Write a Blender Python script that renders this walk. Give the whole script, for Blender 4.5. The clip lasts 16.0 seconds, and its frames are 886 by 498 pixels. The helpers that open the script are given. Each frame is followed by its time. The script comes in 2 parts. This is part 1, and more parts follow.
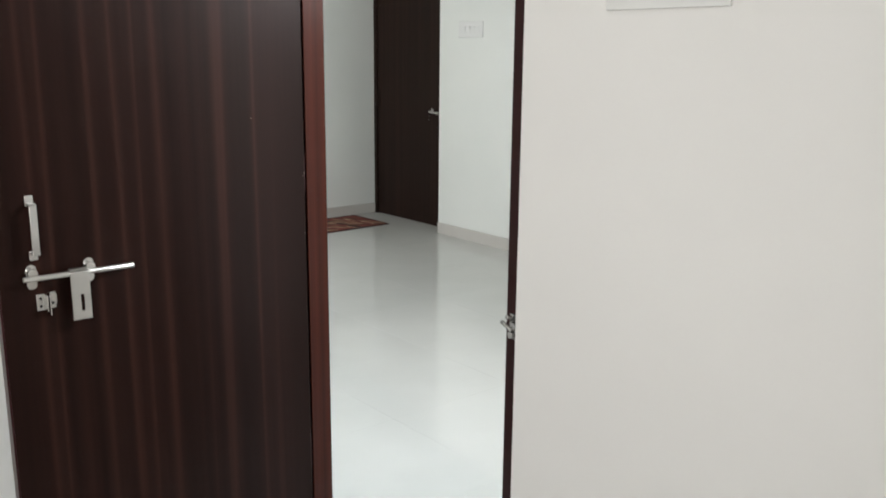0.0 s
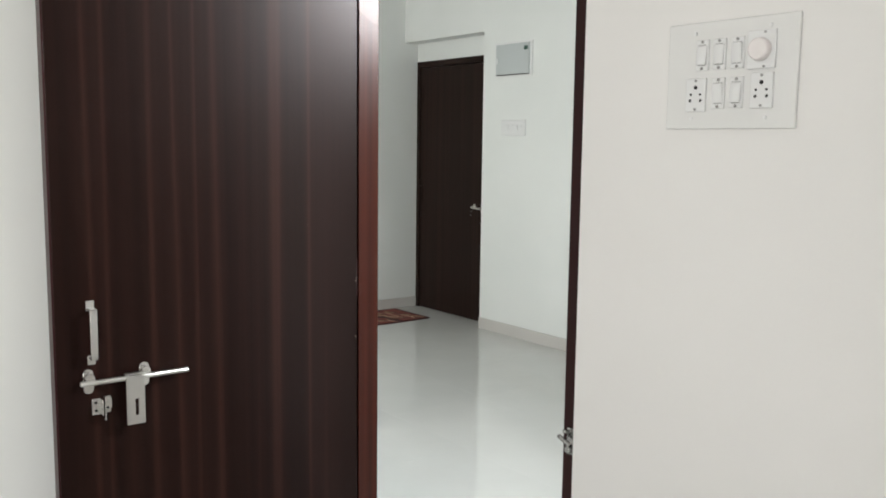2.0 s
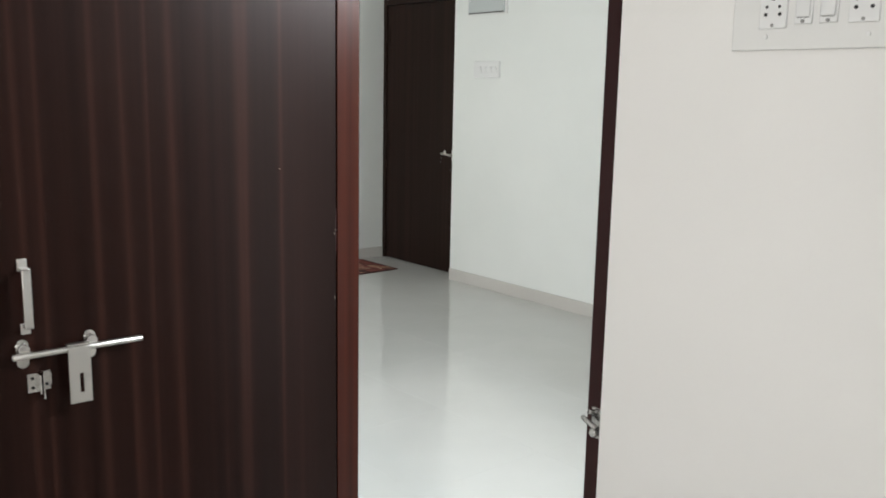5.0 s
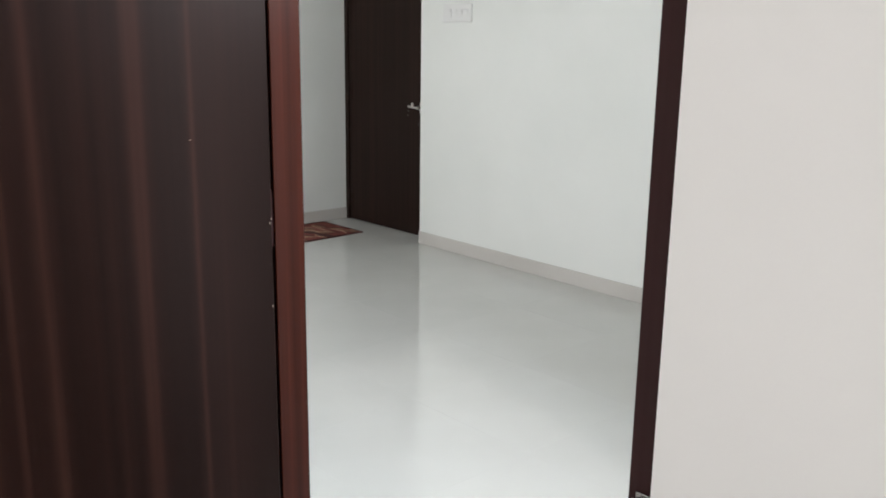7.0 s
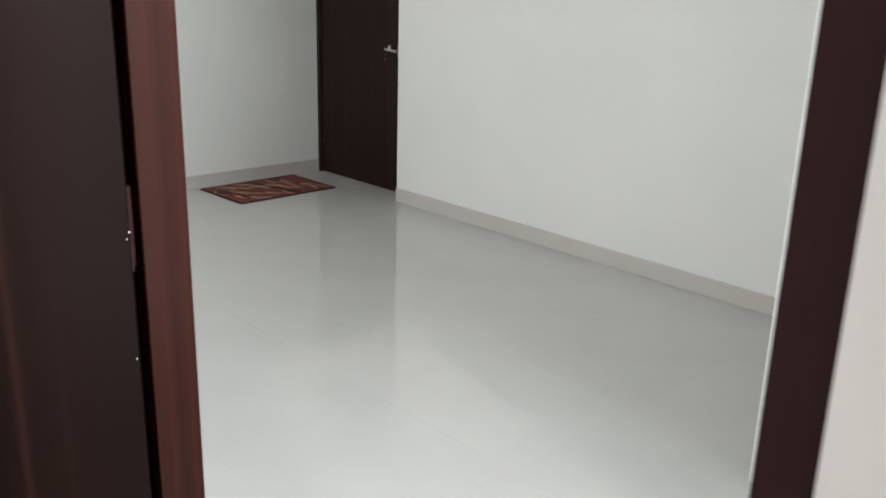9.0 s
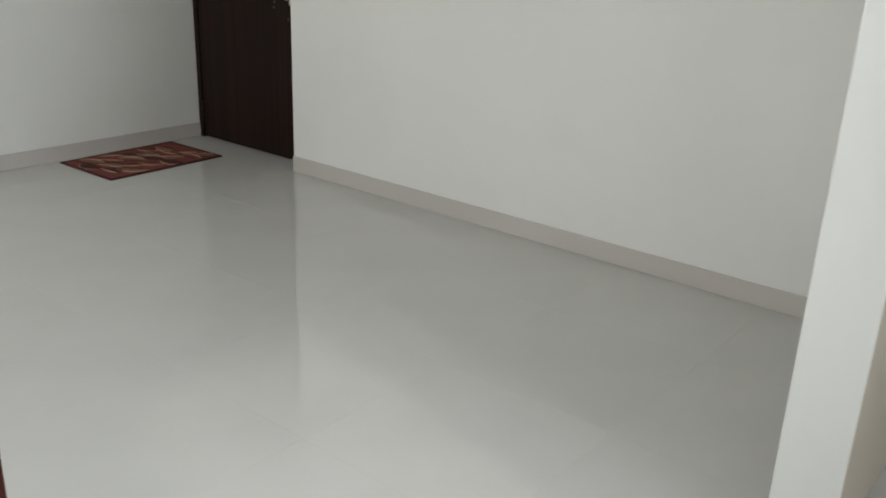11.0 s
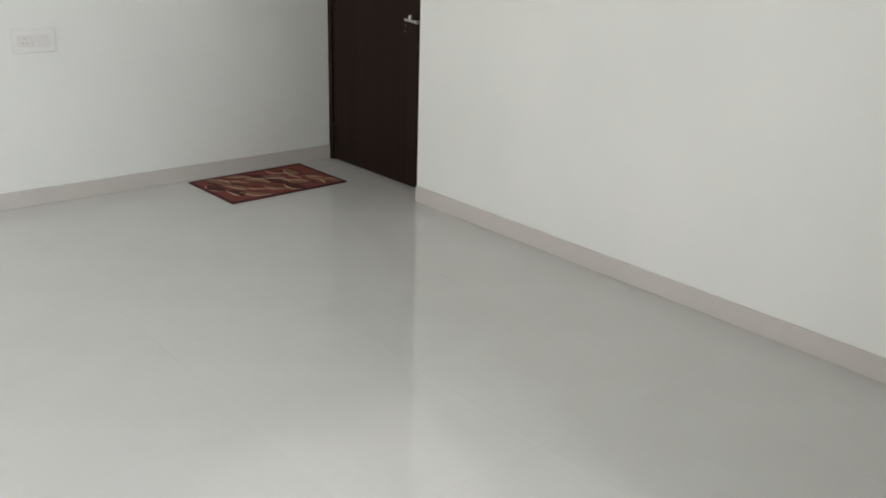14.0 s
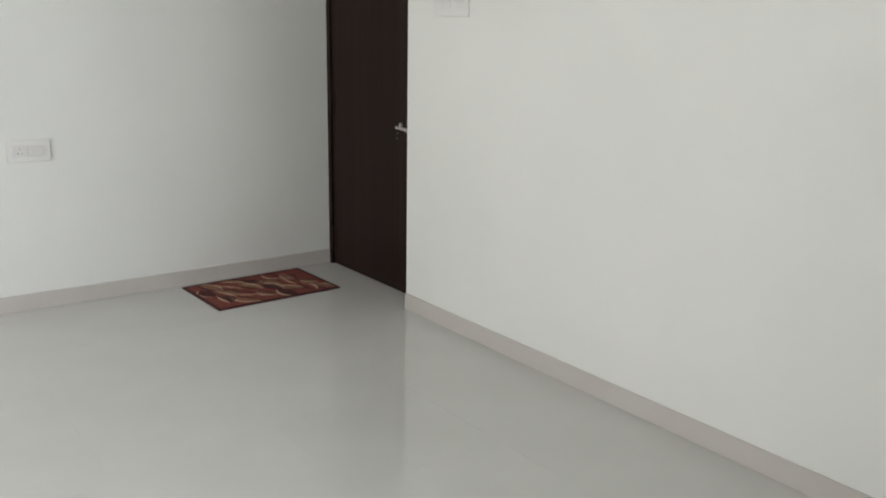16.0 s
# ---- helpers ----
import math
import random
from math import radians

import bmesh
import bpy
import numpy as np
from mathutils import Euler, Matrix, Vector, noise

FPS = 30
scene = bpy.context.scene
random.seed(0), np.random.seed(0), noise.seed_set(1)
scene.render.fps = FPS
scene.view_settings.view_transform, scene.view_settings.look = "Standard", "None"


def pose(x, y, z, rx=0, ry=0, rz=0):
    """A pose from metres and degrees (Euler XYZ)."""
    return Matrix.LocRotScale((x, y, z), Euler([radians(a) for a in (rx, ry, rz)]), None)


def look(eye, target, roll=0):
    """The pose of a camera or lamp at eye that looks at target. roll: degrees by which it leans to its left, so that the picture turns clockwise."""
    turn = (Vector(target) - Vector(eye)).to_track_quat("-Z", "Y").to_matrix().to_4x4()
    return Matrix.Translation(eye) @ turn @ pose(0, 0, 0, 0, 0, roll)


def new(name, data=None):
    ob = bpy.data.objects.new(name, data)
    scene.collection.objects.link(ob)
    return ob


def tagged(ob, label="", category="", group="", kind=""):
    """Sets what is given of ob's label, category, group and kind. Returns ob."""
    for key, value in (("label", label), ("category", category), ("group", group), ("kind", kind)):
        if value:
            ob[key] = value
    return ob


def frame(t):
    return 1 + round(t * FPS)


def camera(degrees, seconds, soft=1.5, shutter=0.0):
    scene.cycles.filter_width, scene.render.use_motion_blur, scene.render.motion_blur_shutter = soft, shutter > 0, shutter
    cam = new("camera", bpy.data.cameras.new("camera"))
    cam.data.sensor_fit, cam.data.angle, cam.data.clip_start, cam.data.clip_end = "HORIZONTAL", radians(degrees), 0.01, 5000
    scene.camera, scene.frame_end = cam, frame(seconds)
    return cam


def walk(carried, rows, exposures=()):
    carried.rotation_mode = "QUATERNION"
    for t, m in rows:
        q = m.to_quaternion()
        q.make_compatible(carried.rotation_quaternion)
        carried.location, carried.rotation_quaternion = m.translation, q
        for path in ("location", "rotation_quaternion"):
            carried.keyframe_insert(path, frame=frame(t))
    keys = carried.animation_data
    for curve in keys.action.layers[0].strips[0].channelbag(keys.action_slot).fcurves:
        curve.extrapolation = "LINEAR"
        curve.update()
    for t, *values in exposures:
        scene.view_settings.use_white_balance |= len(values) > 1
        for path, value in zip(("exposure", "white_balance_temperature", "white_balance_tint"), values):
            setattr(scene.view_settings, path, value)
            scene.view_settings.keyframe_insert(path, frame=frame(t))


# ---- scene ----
cam = camera(53.31, 16.0, soft=1.8, shutter=0.5)

# seconds, x, y, z, pitch, roll, yaw
ROWS = [
    (0.0, -4.237, -6.223, 1.368, -12.59, 0.56, -39.54),
    (0.5, -4.242, -6.192, 1.380, -10.90, 0.40, -39.18),
    (1.0, -4.260, -6.200, 1.392, -9.32, 0.51, -38.44),
    (1.5, -4.269, -6.196, 1.401, -7.89, 0.65, -37.76),
    (2.0, -4.265, -6.191, 1.410, -6.84, 0.71, -37.12),
    (2.5, -4.256, -6.182, 1.414, -6.39, 0.80, -36.56),
    (3.0, -4.253, -6.151, 1.414, -6.23, 1.01, -36.56),
    (3.5, -4.263, -6.107, 1.414, -6.15, 1.07, -37.03),
    (4.0, -4.267, -6.043, 1.400, -7.06, 1.12, -38.29),
    (4.2, -4.258, -6.018, 1.394, -7.86, 1.13, -39.00),
    (6.3, -3.924, -5.672, 1.366, -11.94, 1.09, -40.48),
    (6.5, -3.895, -5.617, 1.374, -12.29, 0.97, -40.92),
    (7.0, -3.841, -5.536, 1.364, -13.35, 0.83, -42.02),
    (7.5, -3.728, -5.453, 1.356, -14.51, 0.92, -42.12),
    (8.0, -3.632, -5.393, 1.349, -15.65, 1.28, -41.55),
    (8.2, -3.596, -5.362, 1.348, -15.91, 1.56, -41.43),
    (10.3, -3.235, -4.808, 1.332, -19.75, 1.67, -48.40),
    (10.5, -3.207, -4.763, 1.326, -20.02, 1.84, -49.30),
    (11.0, -3.135, -4.647, 1.311, -20.26, 2.14, -50.98),
    (11.5, -3.089, -4.489, 1.319, -19.98, 2.46, -53.37),
    (12.0, -3.068, -4.415, 1.308, -19.46, 2.56, -54.99),
    (12.5, -2.928, -4.401, 1.297, -19.07, 2.30, -54.01),
    (12.8, -2.900, -4.450, 1.295, -18.66, 1.31, -49.69),
    (13.0, -2.842, -4.405, 1.312, -19.03, 0.99, -47.72),
    (13.5, -2.879, -4.541, 1.367, -19.50, 1.32, -42.79),
    (14.0, -2.811, -4.535, 1.370, -20.03, 1.77, -40.62),
    (14.5, -2.705, -4.487, 1.361, -19.63, 1.91, -40.79),
    (15.0, -2.662, -4.489, 1.395, -18.42, 2.02, -41.51),
    (15.5, -2.560, -4.581, 1.404, -16.39, 1.14, -39.34),
    (16.0, -2.459, -4.657, 1.427, -14.16, 0.96, -36.58),
]
EXPOSURES = [
    (0.0, 0.02, 6500, 9), (4.0, 0.02, 6500, 8), (7.0, 0.02, 6450, 12), (8.2, 0.02, 6450, 12), (10.3, -0.45, 6700, 12), (11.5, -0.38, 6700, 12), (12.2, -0.30, 6700, 12), (12.6, -0.21, 6700, 13), (14.0, -0.12, 6700, 13), (16.0, -0.11, 6680, 13),
]


def held(x, y, z, pitch, roll, yaw):
    """The camera's pose: heading yaw, tilted by pitch, leaning by roll."""
    return pose(x, y, z, 90 + pitch, 0, yaw) @ pose(0, 0, 0, 0, 0, roll)


walk(cam, [(t, held(*p)) for t, *p in ROWS], EXPOSURES)

# ---- light ----
world = bpy.data.worlds.new("sky")
scene.world = world
world.use_nodes = True
wn = world.node_tree.nodes
sky = wn.new("ShaderNodeTexSky")
sky.sky_type = "NISHITA"
sky.sun_disc = False
sky.sun_elevation = radians(32)
sky.sun_rotation = radians(194)
wn["Background"].inputs["Strength"].default_value = 0.10
world.node_tree.links.new(sky.outputs[0], wn["Background"].inputs["Color"])

sun_data = bpy.data.lights.new("sun", "SUN")
sun_data.energy, sun_data.angle, sun_data.color = 0.60, radians(1.5), (1.0, 0.97, 0.92)
sun = new("sun", sun_data)
sun.matrix_world = look((-4, -12, 6), (-4 + 0.222 * 6, -6, 6 - 6.15 * math.tan(radians(32))))


def window_light(name, place, target, width, height, watts, colour, spread=180):
    data = bpy.data.lights.new(name, "AREA")
    data.shape, data.size, data.size_y = "RECTANGLE", width, height
    data.energy, data.color = watts, colour
    ob = new(name, data)
    ob.matrix_world = look(place, target)
    data.spread = radians(spread)
    return ob


# Unseen west window, added to light the hall walls.
window_light("added_light_west", (-7.62, -2.55, 1.62), (0, -2.2, 1.62), 2.3, 1.35, 112, (1.0, 0.99, 0.955))
# Unseen balcony opening, its lamp added to lift the hall from the south.
window_light("added_light_balcony", (-2.42, -5.98, 1.10), (-2.42, 0, 1.10), 0.70, 2.0, 10, (0.87, 0.96, 1.0))
# Narrow spread aimed at the open door to strengthen its sheen.
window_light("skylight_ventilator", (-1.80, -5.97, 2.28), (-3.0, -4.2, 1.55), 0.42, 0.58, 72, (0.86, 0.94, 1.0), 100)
window_light("skylight_bedroom", (-5.4, -6.52, 1.6), (-5.2, 0, 1.5), 1.5, 1.25, 41, (1.0, 0.985, 0.975))


# ---- materials ----
def material(name):
    m = bpy.data.materials.new(name)
    m.use_nodes = True
    return m, m.node_tree.nodes, m.node_tree.links, m.node_tree.nodes["Principled BSDF"]


def ramp(nodes, stops):
    r = nodes.new("ShaderNodeValToRGB")
    r.color_ramp.elements[0].position, r.color_ramp.elements[0].color = stops[0][0], (*stops[0][1], 1)
    r.color_ramp.elements[1].position, r.color_ramp.elements[1].color = stops[-1][0], (*stops[-1][1], 1)
    for at, colour in stops[1:-1]:
        r.color_ramp.elements.new(at).color = (*colour, 1)
    return r


def noise_tex(nodes, links, scale, detail=4, stretch=(1, 1, 1)):
    co = nodes.new("ShaderNodeTexCoord")
    mp = nodes.new("ShaderNodeMapping")
    mp.inputs["Scale"].default_value = stretch
    n = nodes.new("ShaderNodeTexNoise")
    n.inputs["Scale"].default_value, n.inputs["Detail"].default_value = scale, detail
    links.new(co.outputs["Object"], mp.inputs["Vector"])
    links.new(mp.outputs["Vector"], n.inputs["Vector"])
    return n


def bump(nodes, links, source, bsdf, strength, distance):
    b = nodes.new("ShaderNodeBump")
    b.inputs["Strength"].default_value, b.inputs["Distance"].default_value = strength, distance
    links.new(source, b.inputs["Height"])
    links.new(b.outputs["Normal"], bsdf.inputs["Normal"])
    return b


def paint(name, low, high, rough=0.55, relief=0.12):
    """Rolled wall paint: broad faint unevenness and a fine roller grain."""
    m, n, l, b = material(name)
    broad = noise_tex(n, l, 1.3, 5)
    r = ramp(n, [(0.3, low), (0.7, high)])
    l.new(broad.outputs["Fac"], r.inputs["Fac"])
    l.new(r.outputs["Color"], b.inputs["Base Color"])
    b.inputs["Roughness"].default_value = rough
    fine = noise_tex(n, l, 160, 3)
    first = bump(n, l, fine.outputs["Fac"], b, relief, 0.0015)
    wave = noise_tex(n, l, 5, 2)
    second = n.new("ShaderNodeBump")
    second.inputs["Strength"].default_value, second.inputs["Distance"].default_value = 0.12, 0.008
    l.new(wave.outputs["Fac"], second.inputs["Height"])
    l.new(second.outputs["Normal"], first.inputs["Normal"])
    return m


def plain(name, colour, rough=0.5, metal=0.0, scratch=0.0):
    m, n, l, b = material(name)
    b.inputs["Base Color"].default_value = (*colour, 1)
    b.inputs["Metallic"].default_value = metal
    b.inputs["Roughness"].default_value = rough
    if scratch:
        t = noise_tex(n, l, 60, 4)
        r = n.new("ShaderNodeMapRange")
        r.inputs["To Min"].default_value, r.inputs["To Max"].default_value = rough - scratch, rough + scratch
        l.new(t.outputs["Fac"], r.inputs["Value"])
        l.new(r.outputs["Result"], b.inputs["Roughness"])
    return m


def laminate(name, dark, mid, red, rough, across, gloss):
    """Wood-grain laminate with upright bands. across: how the grain is stretched along x, y, z."""
    m, n, l, b = material(name)
    bands = noise_tex(n, l, 1.0, 1.5, tuple(8 * a if a > 0.5 else 0.06 for a in across))
    fine = noise_tex(n, l, 1.0, 6, tuple(120 * a if a > 0.5 else 1.2 for a in across))
    cloud = noise_tex(n, l, 2.0, 3)
    r1 = ramp(n, [(0.28, dark), (0.40, mid), (0.425, red), (0.45, mid), (0.50, dark), (0.545, mid), (0.575, red), (0.60, mid), (0.70, dark)])
    l.new(bands.outputs["Fac"], r1.inputs["Fac"])
    r2 = ramp(n, [(0.35, (0.78, 0.78, 0.78)), (0.7, (1.16, 1.14, 1.13))])
    l.new(fine.outputs["Fac"], r2.inputs["Fac"])
    mix = n.new("ShaderNodeMixRGB")
    mix.blend_type = "MULTIPLY"
    mix.inputs["Fac"].default_value = 0.7
    l.new(r1.outputs["Color"], mix.inputs["Color1"])
    l.new(r2.outputs["Color"], mix.inputs["Color2"])
    l.new(mix.outputs["Color"], b.inputs["Base Color"])
    rr = n.new("ShaderNodeMapRange")
    rr.inputs["To Min"].default_value, rr.inputs["To Max"].default_value = rough - 0.05, rough + 0.07
    l.new(cloud.outputs["Fac"], rr.inputs["Value"])
    l.new(rr.outputs["Result"], b.inputs["Roughness"])
    b.inputs["Specular IOR Level"].default_value = gloss
    b.inputs["Specular Tint"].default_value = (1.0, 0.86, 0.82, 1)
    bump(n, l, fine.outputs["Fac"], b, 0.08, 0.0006)
    return m


def vitrified(name):
    """Polished pale floor tile with faint clouding, each tile a touch different."""
    m, n, l, b = material(name)
    cloud = noise_tex(n, l, 4.0, 6)
    r = ramp(n, [(0.3, (0.59, 0.588, 0.565)), (0.7, (0.615, 0.613, 0.59))])
    info = n.new("ShaderNodeObjectInfo")
    mp = n.new("ShaderNodeMapRange")
    mp.inputs["To Min"].default_value, mp.inputs["To Max"].default_value = 0.985, 1.01
    l.new(info.outputs["Random"], mp.inputs["Value"])
    l.new(cloud.outputs["Fac"], r.inputs["Fac"])
    mix = n.new("ShaderNodeMixRGB")
    mix.blend_type = "MULTIPLY"
    mix.inputs["Fac"].default_value = 1.0
    l.new(r.outputs["Color"], mix.inputs["Color1"])
    l.new(mp.outputs["Result"], mix.inputs["Color2"])
    l.new(mix.outputs["Color"], b.inputs["Base Color"])
    smear = noise_tex(n, l, 2.2, 4)
    rr = n.new("ShaderNodeMapRange")
    rr.inputs["To Min"].default_value, rr.inputs["To Max"].default_value = 0.035, 0.055
    l.new(smear.outputs["Fac"], rr.inputs["Value"])
    l.new(rr.outputs["Result"], b.inputs["Roughness"])
    wave = noise_tex(n, l, 9, 2)
    bump(n, l, wave.outputs["Fac"], b, 0.02, 0.0006)
    return m


WALL = paint("wall_paint_cool_white", (0.74, 0.755, 0.735), (0.79, 0.80, 0.78))
# White paint with the bedroom's warm bounced light mixed into its colour.
WALL_BOUNCE = paint("wall_paint_bounce_tint", (0.765, 0.750, 0.728), (0.81, 0.795, 0.773))
# Warm light on the pier's south side, put into the wall colour.
WARM_LIT = paint("wall_paint_warm_lit", (0.74, 0.66, 0.56), (0.80, 0.72, 0.62))
CEIL = paint("ceiling_paint", (0.80, 0.80, 0.79), (0.84, 0.84, 0.83), 0.7)
TILE = vitrified("polished_floor_tile")
GROUT = plain("tile_joint", (0.58, 0.57, 0.54), 0.8)
SKIRT = paint("skirting_tile", (0.52, 0.495, 0.47), (0.58, 0.555, 0.53), 0.25, 0.02)
LEAF = laminate("dark_wood_laminate", (0.0064, 0.0023, 0.0017), (0.0096, 0.0034, 0.0025), (0.0200, 0.0074, 0.0053), 0.31, (1, 0, 0), 0.155)
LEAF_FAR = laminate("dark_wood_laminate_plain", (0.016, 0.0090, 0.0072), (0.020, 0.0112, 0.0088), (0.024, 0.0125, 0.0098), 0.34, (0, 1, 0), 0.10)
FRAME = laminate("reddish_stained_wood", (0.024, 0.0056, 0.0034), (0.031, 0.0073, 0.0043), (0.038, 0.009, 0.0053), 0.25, (1, 1, 0), 0.22)
# Dark frame wood; on the rebate its colour stands for shade.
FRAME_DARK = laminate("dark_wood_and_gap_shade", (0.022, 0.0064, 0.0072), (0.027, 0.0076, 0.0086), (0.031, 0.009, 0.010), 0.30, (1, 1, 0), 0.2)
STEEL = plain("brushed_steel", (0.62, 0.60, 0.57), 0.34, 1.0, 0.1)
DULL = plain("dull_steel", (0.42, 0.41, 0.40), 0.25, 1.0)
CHROME = plain("chrome", (0.78, 0.77, 0.75), 0.14, 1.0)
DARK = plain("dark_hole", (0.012, 0.011, 0.011), 0.7)
PLASTIC = plain("white_plastic", (0.74, 0.74, 0.735), 0.32, 0.0, 0.05)
PLASTIC_GREY = plain("greyish_white_acrylic", (0.73, 0.727, 0.71), 0.25, 0.0, 0.05)
KNOB = plain("warm_white_plastic", (0.78, 0.735, 0.72), 0.35)
METAL_BOX = plain("grey_enamelled_steel", (0.50, 0.53, 0.53), 0.4, 0.0, 0.08)
GREEN = plain("dark_green_label", (0.02, 0.07, 0.05), 0.5)
CHIP = plain("bare_chipped_laminate", (0.42, 0.36, 0.30), 0.8)
FITTING = plain("grey_fitting_screw", (0.30, 0.295, 0.29), 0.5, 0.3)
SCREW = plain("dull_screw", (0.10, 0.095, 0.09), 0.5, 0.6)
PILE = {}
for key, colour in (("rust", (0.20, 0.042, 0.030)), ("brown", (0.235, 0.105, 0.062)), ("tan", (0.56, 0.38, 0.25)), ("maroon", (0.062, 0.010, 0.009))):
    pm, pn, pl, pb = material("pile_" + key)
    pt = noise_tex(pn, pl, 260, 3)
    pr = ramp(pn, [(0.3, tuple(c * 0.62 for c in colour)), (0.7, tuple(c * 1.3 for c in colour))])
    pl.new(pt.outputs["Fac"], pr.inputs["Fac"])
    pl.new(pr.outputs["Color"], pb.inputs["Base Color"])
    pb.inputs["Roughness"].default_value = 0.95
    bump(pn, pl, pt.outputs["Fac"], pb, 0.8, 0.002)
    PILE[key] = pm


# ---- mesh helpers ----
def add_box(bm, x0, x1, y0, y1, z0, z1):
    v = [bm.verts.new((x, y, z)) for x in (x0, x1) for y in (y0, y1) for z in (z0, z1)]
    for f in ((0, 1, 3, 2), (4, 6, 7, 5), (0, 4, 5, 1), (2, 3, 7, 6), (0, 2, 6, 4), (1, 5, 7, 3)):
        bm.faces.new([v[i] for i in f])


def soften(bm, size, segments=2):
    bmesh.ops.bevel(bm, geom=bm.edges[:], offset=size, segments=segments, profile=0.5, affect="EDGES", clamp_overlap=True)


def box(x0, x1, y0, y1, z0, z1, bevel=0.0, segments=2):
    bm = bmesh.new()
    add_box(bm, x0, x1, y0, y1, z0, z1)
    if bevel:
        soften(bm, bevel, segments)
    return bm


def boxes(*sizes):
    bm = bmesh.new()
    for s in sizes:
        add_box(bm, *s)
    return bm


def cylinder(radius, a, b, sides=20, bevel=0.0, radius2=None):
    """A rod from point a to point b."""
    bm = bmesh.new()
    a, b = Vector(a), Vector(b)
    bmesh.ops.create_cone(bm, cap_ends=True, segments=sides, radius1=radius, radius2=radius if radius2 is None else radius2, depth=(b - a).length)
    if bevel:
        rims = [e for e in bm.edges if abs(e.verts[0].co.z - e.verts[1].co.z) < 1e-6]
        bmesh.ops.bevel(bm, geom=rims, offset=bevel, segments=2, profile=0.5, affect="EDGES")
    bm.transform(Matrix.Translation((a + b) / 2) @ (b - a).to_track_quat("Z", "Y").to_matrix().to_4x4())
    return bm


def join(*parts):
    bm = bmesh.new()
    for p in parts:
        me = bpy.data.meshes.new("tmp")
        p.to_mesh(me)
        p.free()
        bm.from_mesh(me)
        bpy.data.meshes.remove(me)
    return bm


def mesh_object(name, bm, mat, smooth=False):
    bmesh.ops.recalc_face_normals(bm, faces=bm.faces[:])
    me = bpy.data.meshes.new(name)
    bm.to_mesh(me)
    bm.free()
    me.materials.append(mat)
    if smooth:
        for p in me.polygons:
            p.use_smooth = max(abs(c) for c in p.normal) < 0.9995
    return new(name, me)


def part(name, bm, mat, parent, label="", smooth=True):
    ob = mesh_object(name, bm, mat, smooth)
    ob.parent = parent
    if label:
        tagged(ob, label)
    return ob


def thing(name, label, category, kind="", group=""):
    return tagged(new(name), label, category, group, kind)


def structure(name, bm, mat, label, category):
    return tagged(mesh_object(name, bm, mat), label, category, "", "structure")


# ---- structure ----
H = 2.85                      # ceiling
XW, XH = -3.057, -2.948       # two faces of the bedroom's east wall
BN, BS, HS = -4.092, -6.50, -5.90  # bedroom's north and south walls, hall's unseen south wall
structure("wall_east", boxes((0, 0.3, HS - 0.15, -1.031, 0, H), (0, 0.3, -1.031, 0, 2.235, H), (0.134, 0.3, -1.031, 0, 2.085, 2.235), (0.190, 0.3, -1.031, 0, 0, 2.085)),
          WALL, "plain white painted hall wall with a door recess", "wall")
structure("wall_north", boxes((-7.75, 0.3, 0, 0.15, 0, H)), WALL, "plain white painted end wall of the hall", "wall")
pier = structure("wall_pier", box(-1.296, 0, -4.308, -4.158, 0, H, 0.004), WALL, "white painted end of a partition wall", "wall")
pier.data.materials.append(WARM_LIT)
# South face gets the colour that stands for warm light falling on it.
for f in pier.data.polygons:
    if f.normal.y < -0.9 and f.center.y < -4.30:
        f.material_index = 1
structure("wall_bedroom_east", boxes((XW, XH, BS, -5.022, 0, H), (XW, XH, -5.022, BN, 2.11, H)), WALL_BOUNCE, "white bedroom wall round the doorway, warm bounced light in its paint", "wall")
structure("wall_bedroom_north", boxes((-7.75, XH, BN, BN + 0.12, 0, H)), WALL, "white painted bedroom wall behind the open door", "wall")
structure("wall_bedroom_west", boxes((-6.55, -6.4, BS, BN + 0.12, 0, H)), WALL_BOUNCE, "plain white painted bedroom wall", "wall")
structure("wall_bedroom_south", boxes((-6.55, -6.2, BS - 0.15, BS, 0, H), (-4.6, XH, BS - 0.15, BS, 0, H), (-6.2, -4.6, BS - 0.15, BS, 0, 0.9), (-6.2, -4.6, BS - 0.15, BS, 2.25, H)), WALL_BOUNCE, "white painted bedroom wall with a window", "wall")
# Out of view; the window opening is made to hold the added west lamp.
structure("wall_hall_west", boxes((-7.75, -7.6, BN + 0.12, -3.75, 0, H), (-7.75, -7.6, -1.35, 0, 0, H), (-7.75, -7.6, -3.75, -1.35, 0, 0.9), (-7.75, -7.6, -3.75, -1.35, 2.35, H)),
          WALL, "unseen added hall wall with an opening for the west light", "wall")
# Out of view; the opening's east edge is placed to cut the sunlight on the floor.
structure("wall_hall_south", boxes((XH, -2.8, HS - 0.15, HS, 0, H), (-2.8, -2.034, HS - 0.15, HS, 2.2, H), (-2.034, 0, HS - 0.15, HS, 0, 1.95), (-2.034, -2.02, HS - 0.15, HS, 1.95, H),
                                   (-1.36, 0, HS - 0.15, HS, 1.95, H), (-2.02, -1.36, HS - 0.15, HS, 2.60, H)), WALL, "unseen added wall with openings that shape the light in the hall", "wall")
structure("ceiling_hall", boxes((-7.75, 0.3, BN + 0.06, 0.15, H, H + 0.15), (XH + 0.02, 0.3, HS - 0.15, BN + 0.06, H, H + 0.15)), CEIL, "plain white ceiling of the hall", "ceiling")
structure("ceiling_bedroom", boxes((-6.55, XH + 0.02, BS - 0.15, BN + 0.06, H, H + 0.15)), CEIL, "plain white ceiling of the bedroom", "ceiling")
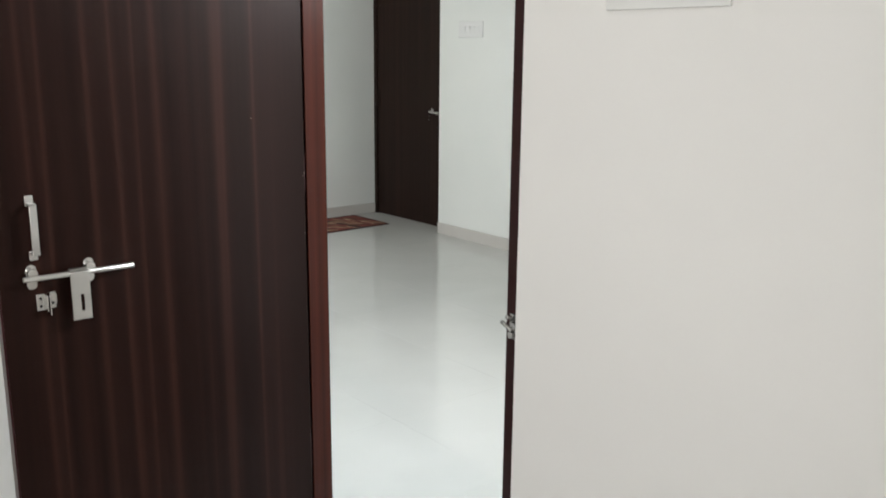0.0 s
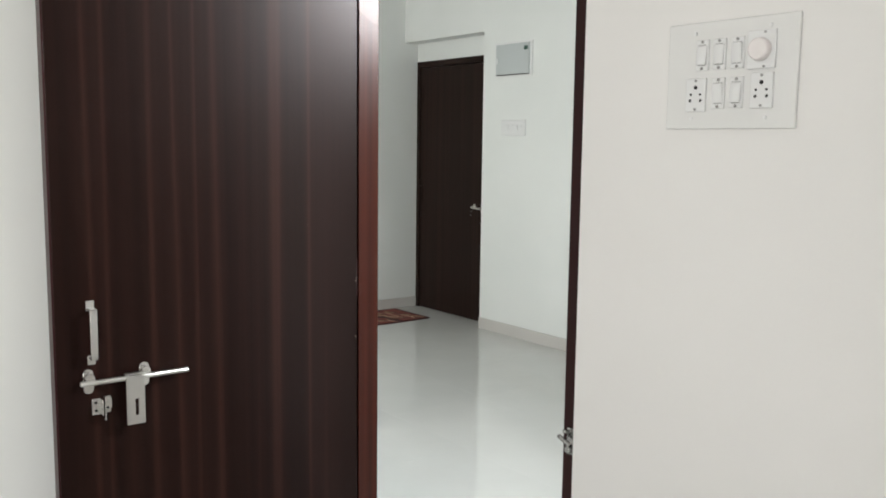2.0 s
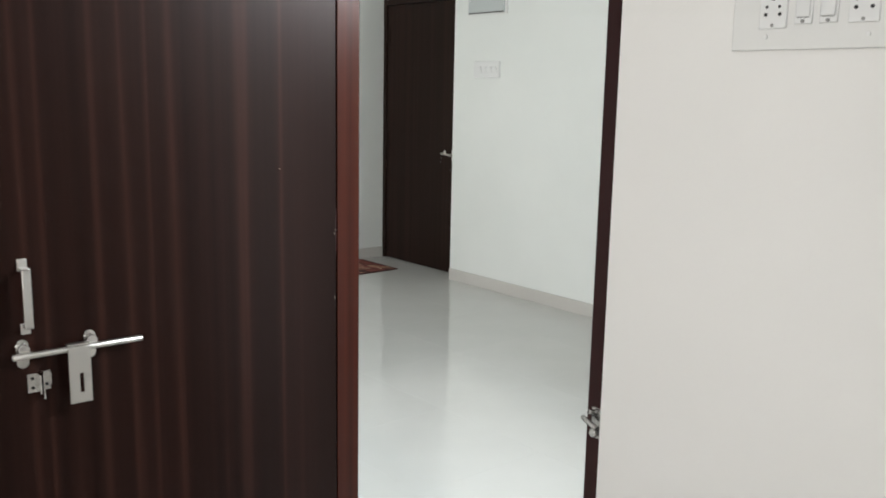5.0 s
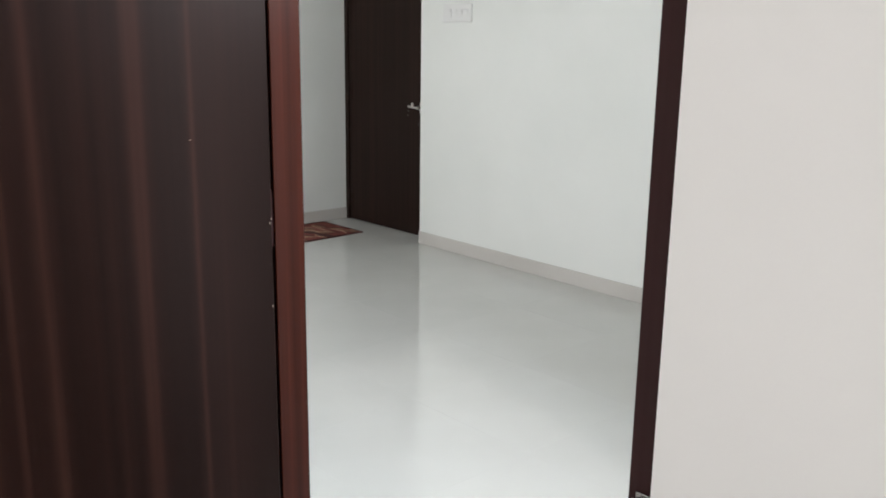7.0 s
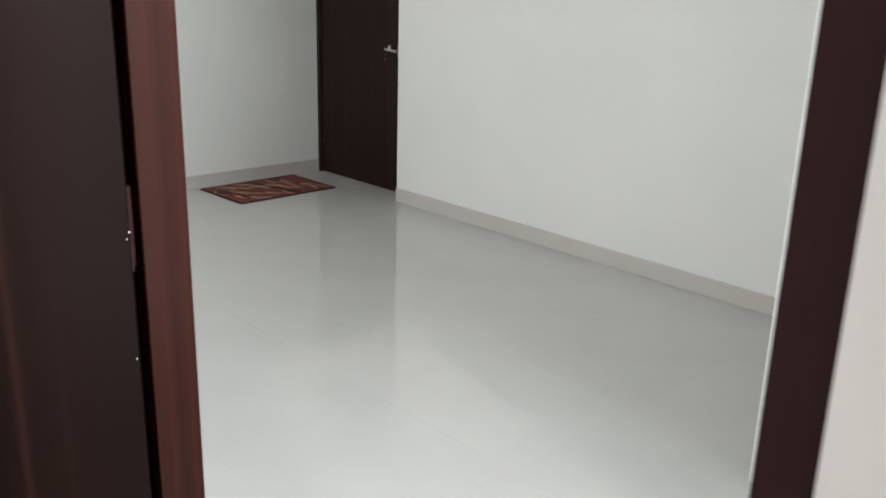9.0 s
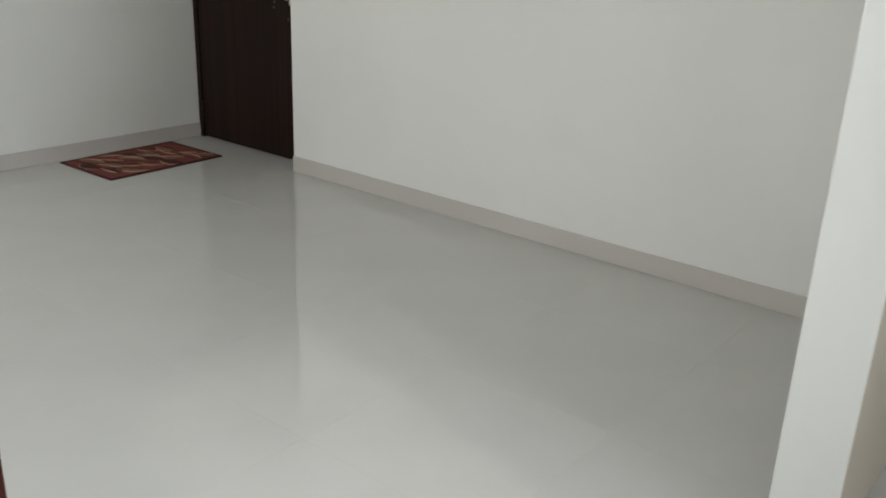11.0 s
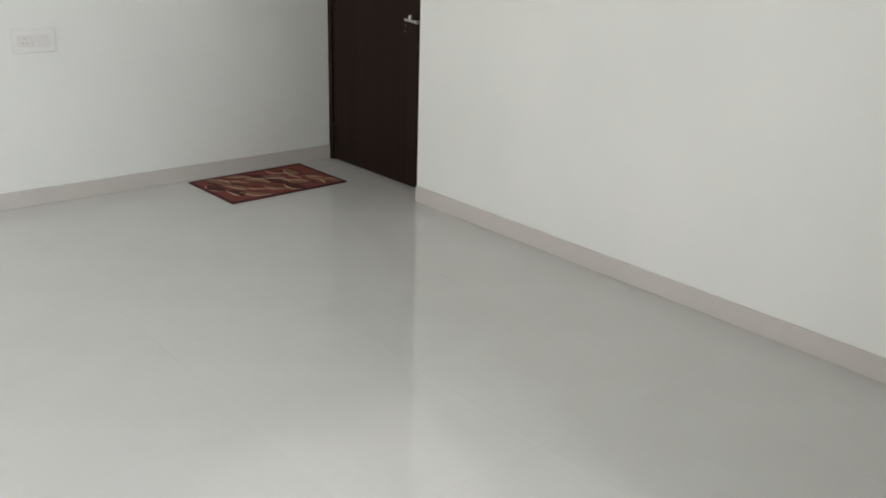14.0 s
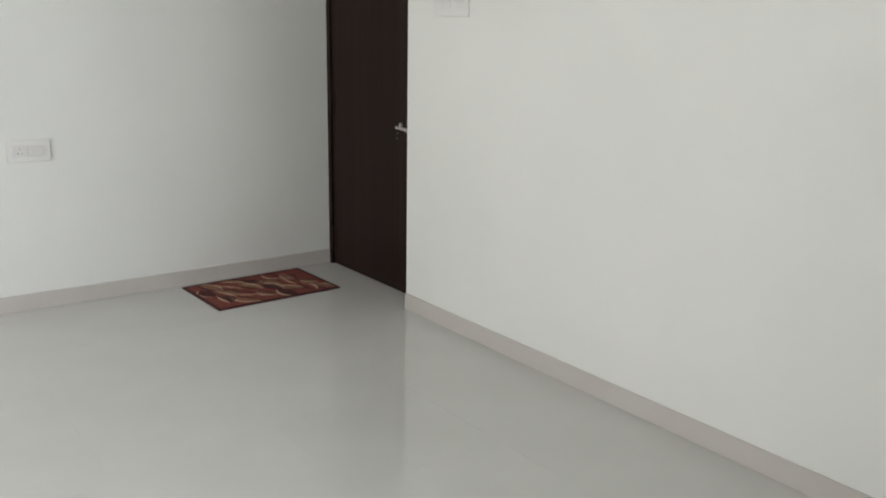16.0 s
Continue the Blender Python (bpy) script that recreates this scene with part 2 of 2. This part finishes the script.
floor = structure("floor", boxes((-7.75, 0.3, BS - 0.15, 0.15, -0.15, -0.0003)), GROUT, "pale polished floor tiles with thin joints", "floor")


def baseboard(name, x0, x1, y0, y1):
    return structure(name, box(x0, x1, y0, y1, 0, 0.085, 0.0025), SKIRT, "pale beige tile skirting along the wall", "baseboard")


baseboard("baseboard_east", -0.010, 0, -4.158, -1.031)
baseboard("baseboard_north", -7.6, 0.124, -0.010, 0)
baseboard("baseboard_bedroom_east", XW - 0.010, XW, BS, -5.023)
baseboard("baseboard_bedroom_north", -6.4, -3.1, BN - 0.010, BN)


vent = thing("window_1", "unseen ventilator window high in the wall, closed by an opaque pane", "window", "structure")
# Opaque sheet added behind the lamp so no second sun patch gets in.
part("sun_block_pane", box(-1.99, -1.39, HS - 0.12, HS - 0.114, 1.98, 2.57), PLASTIC, vent)
part("window_frame", boxes((-2.02, -1.99, HS - 0.14, HS - 0.09, 1.95, 2.60), (-1.39, -1.36, HS - 0.14, HS - 0.09, 1.95, 2.60), (-1.99, -1.39, HS - 0.14, HS - 0.09, 1.95, 1.98), (-1.99, -1.39, HS - 0.14, HS - 0.09, 2.57, 2.60)), PLASTIC, vent)

# ---- far door in its recess ----

far = thing("door_2", "closed dark brown laminate flush door at the end of the hall", "door", "structure")
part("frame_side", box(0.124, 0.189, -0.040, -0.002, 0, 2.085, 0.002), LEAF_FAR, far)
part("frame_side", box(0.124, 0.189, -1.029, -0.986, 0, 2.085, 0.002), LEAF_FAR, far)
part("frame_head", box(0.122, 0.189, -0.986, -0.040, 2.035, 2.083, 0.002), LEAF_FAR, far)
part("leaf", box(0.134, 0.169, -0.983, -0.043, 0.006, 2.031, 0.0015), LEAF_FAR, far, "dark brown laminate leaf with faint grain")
for z in (0.159, 0.985, 1.80):
    part("hinge", join(cylinder(0.007, (0.127, -0.047, z - 0.065), (0.127, -0.047, z + 0.065), 12, 0.001), box(0.1305, 0.1335, -0.085, -0.047, z - 0.065, z + 0.065)), LEAF_FAR, far)
lever = part("door_latch", join(box(0.124, 0.134, -0.905, -0.875, 0.865, 0.945, 0.003), cylinder(0.010, (0.134, -0.89, 0.905), (0.086, -0.89, 0.905), 16, 0.001)), STEEL, far, "brushed steel latch")
part("lever", join(cylinder(0.008, (0.089, -0.897, 0.905), (0.089, -0.795, 0.912), 14, 0.002), box(0.082, 0.096, -0.845, -0.830, 0.905, 0.938, 0.003)), STEEL, lever)
for y, z in ((-0.745, 0.875), (-0.740, 0.845), (-0.86, 0.79)):
    part("screw", cylinder(0.006, (0.135, y, z), (0.13, y, z), 10), SCREW, far)


# ---- near doorway ----
frame_near = thing("door_frame", "reddish brown stained wooden door frame", "door frame", "structure")


def rebated(y_in, y_out, step):
    """A jamb with a stop: wider on the hall side, rebated on the bedroom side."""
    return join(box(-3.018, -2.944, min(y_in, y_out), max(y_in, y_out), 0, 2.05, 0.002), box(-3.046, -3.018, min(y_in + step, y_out), max(y_in + step, y_out), 0, 2.05, 0.002))


hung = part("frame_side", box(-3.008, -2.944, -4.149, BN - 0.001, 0, 2.05, 0.002), FRAME, frame_near, "reddish brown hinge-side jamb")
# Rebate coloured dark for the shade in the gap between leaf and jamb.
part("rebate", box(-3.056, -3.0085, -4.122, BN - 0.001, 0, 2.05, 0.001), FRAME_DARK, hung)
part("frame_side", rebated(-4.983, -5.0215, -0.001), FRAME_DARK, frame_near, "dark maroon lock-side jamb")
part("frame_head", box(-3.046, -2.944, -5.021, BN - 0.001, 2.05, 2.109, 0.002), FRAME, frame_near)
keeper = part("keeper", join(box(-3.049, -3.046, -5.016, -4.996, 0.804, 0.858, 0.001), cylinder(0.0045, (-3.049, -5.006, 0.850), (-3.066, -5.005, 0.854), 14, 0.001),
                             cylinder(0.0045, (-3.063, -4.988, 0.840), (-3.063, -5.018, 0.829), 14, 0.001)), DULL, frame_near, "small dull steel bolt keeper")
part("keeper_ring", join(cylinder(0.008, (-3.049, -5.008, 0.816), (-3.060, -5.008, 0.816), 18, 0.002)), DULL, keeper)

FY = -4.198                   # visible face of the open leaf
near = thing("door_1", "open dark brown laminate bedroom door with steel bolt", "door", "structure")
part("leaf", box(-3.804, -3.043, FY, FY + 0.035, 0.008, 2.045, 0.0018), LEAF, near, "dark brown wood-grain laminate leaf")
part("edge_band", box(-3.808, -3.804, FY + 0.001, FY + 0.034, 0.008, 2.045, 0.0008), FRAME_DARK, near)
for z in (0.25, 1.05, 1.85):
    part("hinge", join(cylinder(0.006, (-3.032, FY + 0.031, z - 0.05), (-3.032, FY + 0.031, z + 0.05), 12, 0.001), box(-3.040, -3.037, FY + 0.008, FY + 0.03, z - 0.05, z + 0.05)), FRAME_DARK, near)

for x, z, w, h in ((-3.0440, 1.052, 0.0022, 0.0025), (-3.0475, 1.044, 0.0015, 0.003), (-3.0470, 0.892, 0.0018, 0.0035), (-3.190, 1.20, 0.0015, 0.0015)):
    part("chip", box(x - w / 2, x + w / 2, FY - 0.0006, FY, z - h / 2, z + h / 2, 0.0003, 1), CHIP, near)

def tab(x, z0, z1, half, y0, y1, sides=8):
    """An upright strap with round ends, from y0 to y1."""
    bm = bmesh.new()
    rim = [(x + half * math.cos(math.pi * i / sides), z1 - half + half * math.sin(math.pi * i / sides)) for i in range(sides + 1)]
    rim += [(x - half * math.cos(math.pi * i / sides), z0 + half - half * math.sin(math.pi * i / sides)) for i in range(sides + 1)]
    front, back = [bm.verts.new((a, y0, b)) for a, b in rim], [bm.verts.new((a, y1, b)) for a, b in rim]
    bm.faces.new(front)
    bm.faces.new(back[::-1])
    for i in range(len(rim)):
        j = (i + 1) % len(rim)
        bm.faces.new((front[i], back[i], back[j], front[j]))
    return bm


pull = part("pull_handle", join(box(-3.736, -3.718, FY - 0.004, FY, 1.066, 1.090, 0.0012), box(-3.736, -3.718, FY - 0.004, FY, 0.940, 0.962, 0.0012)), STEEL, near, "brushed steel strap handle")
part("strap", join(box(-3.735, -3.719, FY - 0.030, FY - 0.026, 0.956, 1.074, 0.0012), box(-3.735, -3.719, FY - 0.030, FY, 1.070, 1.074, 0.001), box(-3.735, -3.719, FY - 0.030, FY, 0.956, 0.960, 0.001)), STEEL, pull)

aldrop = part("sliding_bolt", cylinder(0.0062, (-3.760, FY - 0.024, 0.902), (-3.507, FY - 0.024, 0.902), 18, 0.002), STEEL, near, "steel sliding bolt rod")
for x in (-3.736, -3.607):
    part("bracket", join(tab(x, 0.872, 0.930, 0.0115, FY - 0.003, FY), tab(x, 0.896, 0.922, 0.0105, FY - 0.019, FY - 0.003)), CHROME, aldrop, "bright steel bracket")
X0, X1, ZB, ZT, SX, SZ0, SZ1 = -3.660, -3.617, 0.791, 0.906, -3.636, 0.812, 0.852
part("hasp", boxes((X0, SX - 0.004, FY - 0.034, FY - 0.031, ZB, ZT), (SX + 0.004, X1, FY - 0.034, FY - 0.031, ZB, ZT), (SX - 0.004, SX + 0.004, FY - 0.034, FY - 0.031, ZB, SZ0),
                   (SX - 0.004, SX + 0.004, FY - 0.034, FY - 0.031, SZ1, ZT), (X0, X1, FY - 0.031, FY - 0.018, 0.9095, 0.9125)), STEEL, aldrop, "flat steel hasp with a slot")
staple = part("staple", join(box(-3.730, -3.710, FY - 0.0025, FY, 0.819, 0.858, 0.0008), box(-3.706, -3.687, FY - 0.0025, FY, 0.821, 0.861, 0.0008), tab(-3.6965, 0.828, 0.862, 0.0095, FY - 0.010, FY - 0.0025),
                             box(-3.712, -3.709, FY - 0.022, FY, 0.819, 0.858, 0.0008), box(-3.706, -3.703, FY - 0.022, FY, 0.808, 0.861, 0.0008)), CHROME, near, "small steel padlock staple")
for x, z in ((-3.721, 0.848), (-3.721, 0.829), (-3.6965, 0.835)):
    part("screw_hole", cylinder(0.0032, (x, FY - 0.001, z), (x, FY - 0.0110 if x > -3.70 else FY - 0.0034, z), 10), DARK, staple)

# the bolt set is a small size: all its parts are scaled together
SMALL = Matrix(((0.957, 0, 0, -0.1635), (0, 1, 0, 0), (0, 0, 0.957, 0.0135), (0, 0, 0, 1)))
for piece in (pull, aldrop, staple):
    piece.data.transform(SMALL)
    for bit in piece.children:
        bit.data.transform(SMALL)

# ---- switchboard on the bedroom wall ----
board = thing("switchboard", "white acrylic switchboard with switches, sockets and round regulator", "switchboard")
BY, BZ, BW, BH = 0.1245, 0.0915, 0.249, 0.183    # built round its own centre on the plane x = 0


def on_board(u, v):
    return BY - u * BW, BZ - v * BH


part("plate", box(-0.006, 0, BY - BW, BY, BZ - BH, BZ, 0.0015), PLASTIC_GREY, board)
XF = -0.006


def board_switch(u, v, pressed):
    y, z = on_board(u, v)
    s = part("switch", box(XF - 0.003, XF, y - 0.0125, y + 0.0125, z - 0.026, z + 0.026, 0.001), PLASTIC, board)
    bm = box(XF - 0.0075, XF - 0.003, y - 0.0098, y + 0.0098, z - 0.0165, z + 0.0165, 0.001)
    for vert in bm.verts:
        if vert.co.x < XF - 0.005:
            vert.co.x += 0.0035 * (0.5 + (vert.co.z - z) / 0.033 * (1 if pressed else -1))
    part("rocker", bm, PLASTIC, s)
    for dz in (0.0225, -0.0225):
        part("screw", cylinder(0.0027, (XF - 0.003, y, z + dz), (XF - 0.0042, y, z + dz), 12), FITTING, s)
    part("gap", box(XF - 0.0035, XF - 0.003, y - 0.0085, y + 0.0085, z + 0.0168, z + 0.0180), FITTING, s)
    part("gap", box(XF - 0.0035, XF - 0.003, y - 0.0085, y + 0.0085, z - 0.0180, z - 0.0168), FITTING, s)


def board_socket(u, v):
    y, z = on_board(u, v)
    s = part("socket", box(XF - 0.004, XF, y - 0.020, y + 0.020, z - 0.029, z + 0.029, 0.0012), PLASTIC, board)
    for dy, dz, r in ((0, 0.0130, 0.0036), (0.0095, 0.001, 0.0022), (-0.0095, 0.001, 0.0022), (0.0105, -0.0095, 0.0027), (-0.0105, -0.0095, 0.0027)):
        part("pin_hole", cylinder(r, (XF - 0.0035, y + dy, z + dz), (XF - 0.0046, y + dy, z + dz), 14), DARK, s)
    for dz in (0.0245, -0.0245):
        part("screw", cylinder(0.0024, (XF - 0.004, y, z + dz), (XF - 0.005, y, z + dz), 12), FITTING, s)


for u in (0.293, 0.428, 0.568):
    board_switch(u, 0.31, u < 0.5)
for u in (0.432, 0.573):
    board_switch(u, 0.67, u > 0.5)
board_socket(0.255, 0.68)
board_socket(0.762, 0.66)
ky, kz = on_board(0.748, 0.30)
reg = part("regulator", box(XF - 0.004, XF, ky - 0.025, ky + 0.025, kz - 0.031, kz + 0.031, 0.001), PLASTIC, board)
part("knob", cylinder(0.0198, (XF - 0.004, ky, kz), (XF - 0.017, ky, kz), 36, 0.003, 0.0175), KNOB, reg, "round warm white regulator knob")
for dz in (0.0275, -0.0275):
    part("screw", cylinder(0.0022, (XF - 0.004, ky - 0.006, kz + dz), (XF - 0.005, ky - 0.006, kz + dz), 12), FITTING, reg)
for u, v in ((0.225, 0.10), (0.80, 0.09), (0.215, 0.90), (0.79, 0.90)):
    y, z = on_board(u, v)
    part("screw_cap", cylinder(0.0032, (XF, y, z), (XF - 0.0015, y, z), 14, 0.0005), PLASTIC, board)
board.matrix_world = pose(XW, -5.338, 1.5225) @ Matrix.Diagonal((1, 0.948, 0.925, 1))

# ---- hall wall fittings ----
db = thing("distribution_box", "grey enamelled electrical distribution box on the wall", "electrical box")
part("flange", boxes((-0.008, 0, -1.567, -1.545, 1.889, 2.133), (-0.008, 0, -1.192, -1.172, 1.889, 2.133), (-0.008, 0, -1.545, -1.192, 1.889, 1.905), (-0.008, 0, -1.545, -1.192, 2.119, 2.133)), PLASTIC, db, "white metal flange", False)
door_db = part("cover", box(-0.020, 0, -1.545, -1.192, 1.905, 2.119, 0.004), METAL_BOX, db)
part("label", box(-0.0215, -0.020, -1.532, -1.494, 2.068, 2.096), GREEN, door_db, "small dark green label")
part("latch", box(-0.026, -0.020, -1.218, -1.206, 1.982, 2.027, 0.002), PLASTIC, door_db)
# Thin dark line along the cover's bottom edge.
part("dark_bottom_line", box(-0.022, -0.008, -1.540, -1.198, 1.899, 1.9045), SCREW, db)


def wall_plate(name, label, modules, m):
    """A modular switch plate, built flat against the plane x = 0 round its own centre, then put at m."""
    p = thing(name, label, "switch plate")
    part("plate", box(-0.010, 0, -0.130, 0.130, -0.056, 0.056, 0.004, 3), PLASTIC, p)
    for y in modules:
        r = part("switch", box(-0.0125, -0.010, y - 0.0235, y + 0.0235, -0.024, 0.024, 0.001), PLASTIC, p)
        part("rocker", box(-0.017, -0.014, y - 0.018, y + 0.018, 0.001, 0.021, 0.0015), PLASTIC, r)
    p.matrix_world = m
    return p


wall_plate("switch_plate", "white modular switch plate beside the far door", (-0.08, -0.03, 0.02, 0.07), pose(0, -1.381, 1.525))
low = thing("switch_plate", "white modular socket plate low on the end wall", "switch plate")
part("plate", box(-1.635, -1.435, -0.010, 0, 0.75, 0.86, 0.004, 3), PLASTIC, low)
part("socket", box(-1.607, -1.547, -0.015, -0.010, 0.78, 0.83, 0.002), PLASTIC_GREY, low)
part("switch", box(-1.539, -1.467, -0.015, -0.010, 0.78, 0.83, 0.002), PLASTIC_GREY, low)
for dx, dz in ((0, 0.012), (-0.010, -0.009), (0.010, -0.009)):
    part("pin_hole", cylinder(0.0022, (-1.577 + dx, -0.0145, 0.805 + dz), (-1.577 + dx, -0.0158, 0.805 + dz), 12), DARK, low)
holder = thing("lamp_holder", "small white lamp holder fixed high on the wall", "lamp holder")
part("base", cylinder(0.030, (0, -2.115, 2.166), (-0.014, -2.115, 2.166), 24, 0.003), PLASTIC, holder)
part("socket", cylinder(0.019, (-0.014, -2.115, 2.166), (-0.055, -2.115, 2.141), 20, 0.003), PLASTIC_GREY, holder)

# ---- door mat ----
mat_thing = thing("door_mat", "rust and brown leaf-patterned door mat lying on the tiles", "door mat")
MX0, MX1, MY0, MY1 = -0.357, 0.357, -0.241, 0.241
part("backing", box(MX0, MX1, MY0, MY1, 0.0, 0.006, 0.0025), PILE["rust"], mat_thing)
for name, size in (("border", (MX0 - 0.003, MX1 + 0.003, MY0 - 0.003, MY0 + 0.016)), ("border", (MX0 - 0.003, MX1 + 0.003, MY1 - 0.016, MY1 + 0.003)),
                   ("border", (MX0 - 0.003, MX0 + 0.016, MY0 + 0.016, MY1 - 0.016)), ("border", (MX1 - 0.016, MX1 + 0.003, MY0 + 0.016, MY1 - 0.016))):
    part(name, box(*size, 0.0, 0.0085, 0.003), PILE["maroon"], mat_thing)


def leaf_shape(cx, cy, length, width, turn, z, bend):
    """A flat curved leaf with a slightly raised middle."""
    bm = bmesh.new()
    n = 9
    rows = []
    c, s = math.cos(turn), math.sin(turn)
    for i in range(n):
        u = i / (n - 1)
        w = width * math.sin(math.pi * u) ** 0.8 * (1.15 - 0.5 * u) + 0.0006
        along, off = (u - 0.5) * length, bend * math.sin(math.pi * u)
        row = []
        for k in (-1, 0, 1):
            a, b = along, off + k * w / 2
            x = min(max(cx + a * c - b * s, MX0 + 0.017), MX1 - 0.017)
            y = min(max(cy + a * s + b * c, MY0 + 0.017), MY1 - 0.017)
            row.append(bm.verts.new((x, y, z + (0.0012 if k == 0 else 0))))
        rows.append(row)
    for a, b in zip(rows, rows[1:]):
        for k in (0, 1):
            bm.faces.new((a[k], a[k + 1], b[k + 1], b[k]))
    return bm


rng = random.Random(11)
LEAVES = 21
for i in range(LEAVES):
    cx = MX0 + 0.05 + (MX1 - MX0 - 0.10) * ((i * 0.618 + rng.uniform(-0.02, 0.02)) % 1)
    cy = MY0 + 0.05 + (MY1 - MY0 - 0.10) * ((i + 0.5) / LEAVES)
    long, wide, turn, bow = rng.uniform(0.13, 0.19), rng.uniform(0.055, 0.085), radians(rng.uniform(95, 150)), rng.choice((-1, 1)) * rng.uniform(0.008, 0.022)
    z = 0.0064 + 0.00005 * i
    part("leaf_motif", leaf_shape(cx, cy, long, wide, turn, z, bow), PILE[("brown", "maroon", "brown", "rust")[i % 4]], mat_thing)
    side = wide * 0.46 * (1 if i % 3 else -1)
    part("leaf_rim", leaf_shape(cx - side * 0.35 * math.sin(turn), cy + side * 0.35 * math.cos(turn), long * 0.96, 0.017, turn, z + 0.0006, bow + side * 0.65), PILE["tan"], mat_thing)
    part("leaf_shade", leaf_shape(cx + side * 0.5 * math.sin(turn), cy - side * 0.5 * math.cos(turn), long * 0.9, 0.022, turn, z + 0.0005, bow - side * 0.6), PILE["maroon"], mat_thing)

mat_thing.matrix_world = pose(-0.4675, -0.289, 0, 0, 0, 1.6)

# ---- floor tiles ----
SIZE, JOINT = 0.60, 0.0005
tile_bm = box(JOINT / 2, SIZE - JOINT / 2, JOINT / 2, SIZE - JOINT / 2, -0.001, 0)
bmesh.ops.recalc_face_normals(tile_bm, faces=tile_bm.faces[:])
tile_mesh = bpy.data.meshes.new("floor_tile")
tile_bm.to_mesh(tile_mesh)
tile_bm.free()
tile_mesh.materials.append(TILE)
for i in range(-12, 3):
    for j in range(-9, 8):
        x, y = -1.175 + i * SIZE, -3.685 + j * SIZE
        if x + SIZE < -7.7 or x > 0.25 or y + SIZE < BS - 0.15 or y > 0.1:
            continue
        if (x > -2.87 and y + SIZE < HS - 0.1) or (x + SIZE < -6.4 and y + SIZE < BN):
            continue
        t = new("tile", tile_mesh)
        t.location = (x, y, 0)
        t.parent = floor
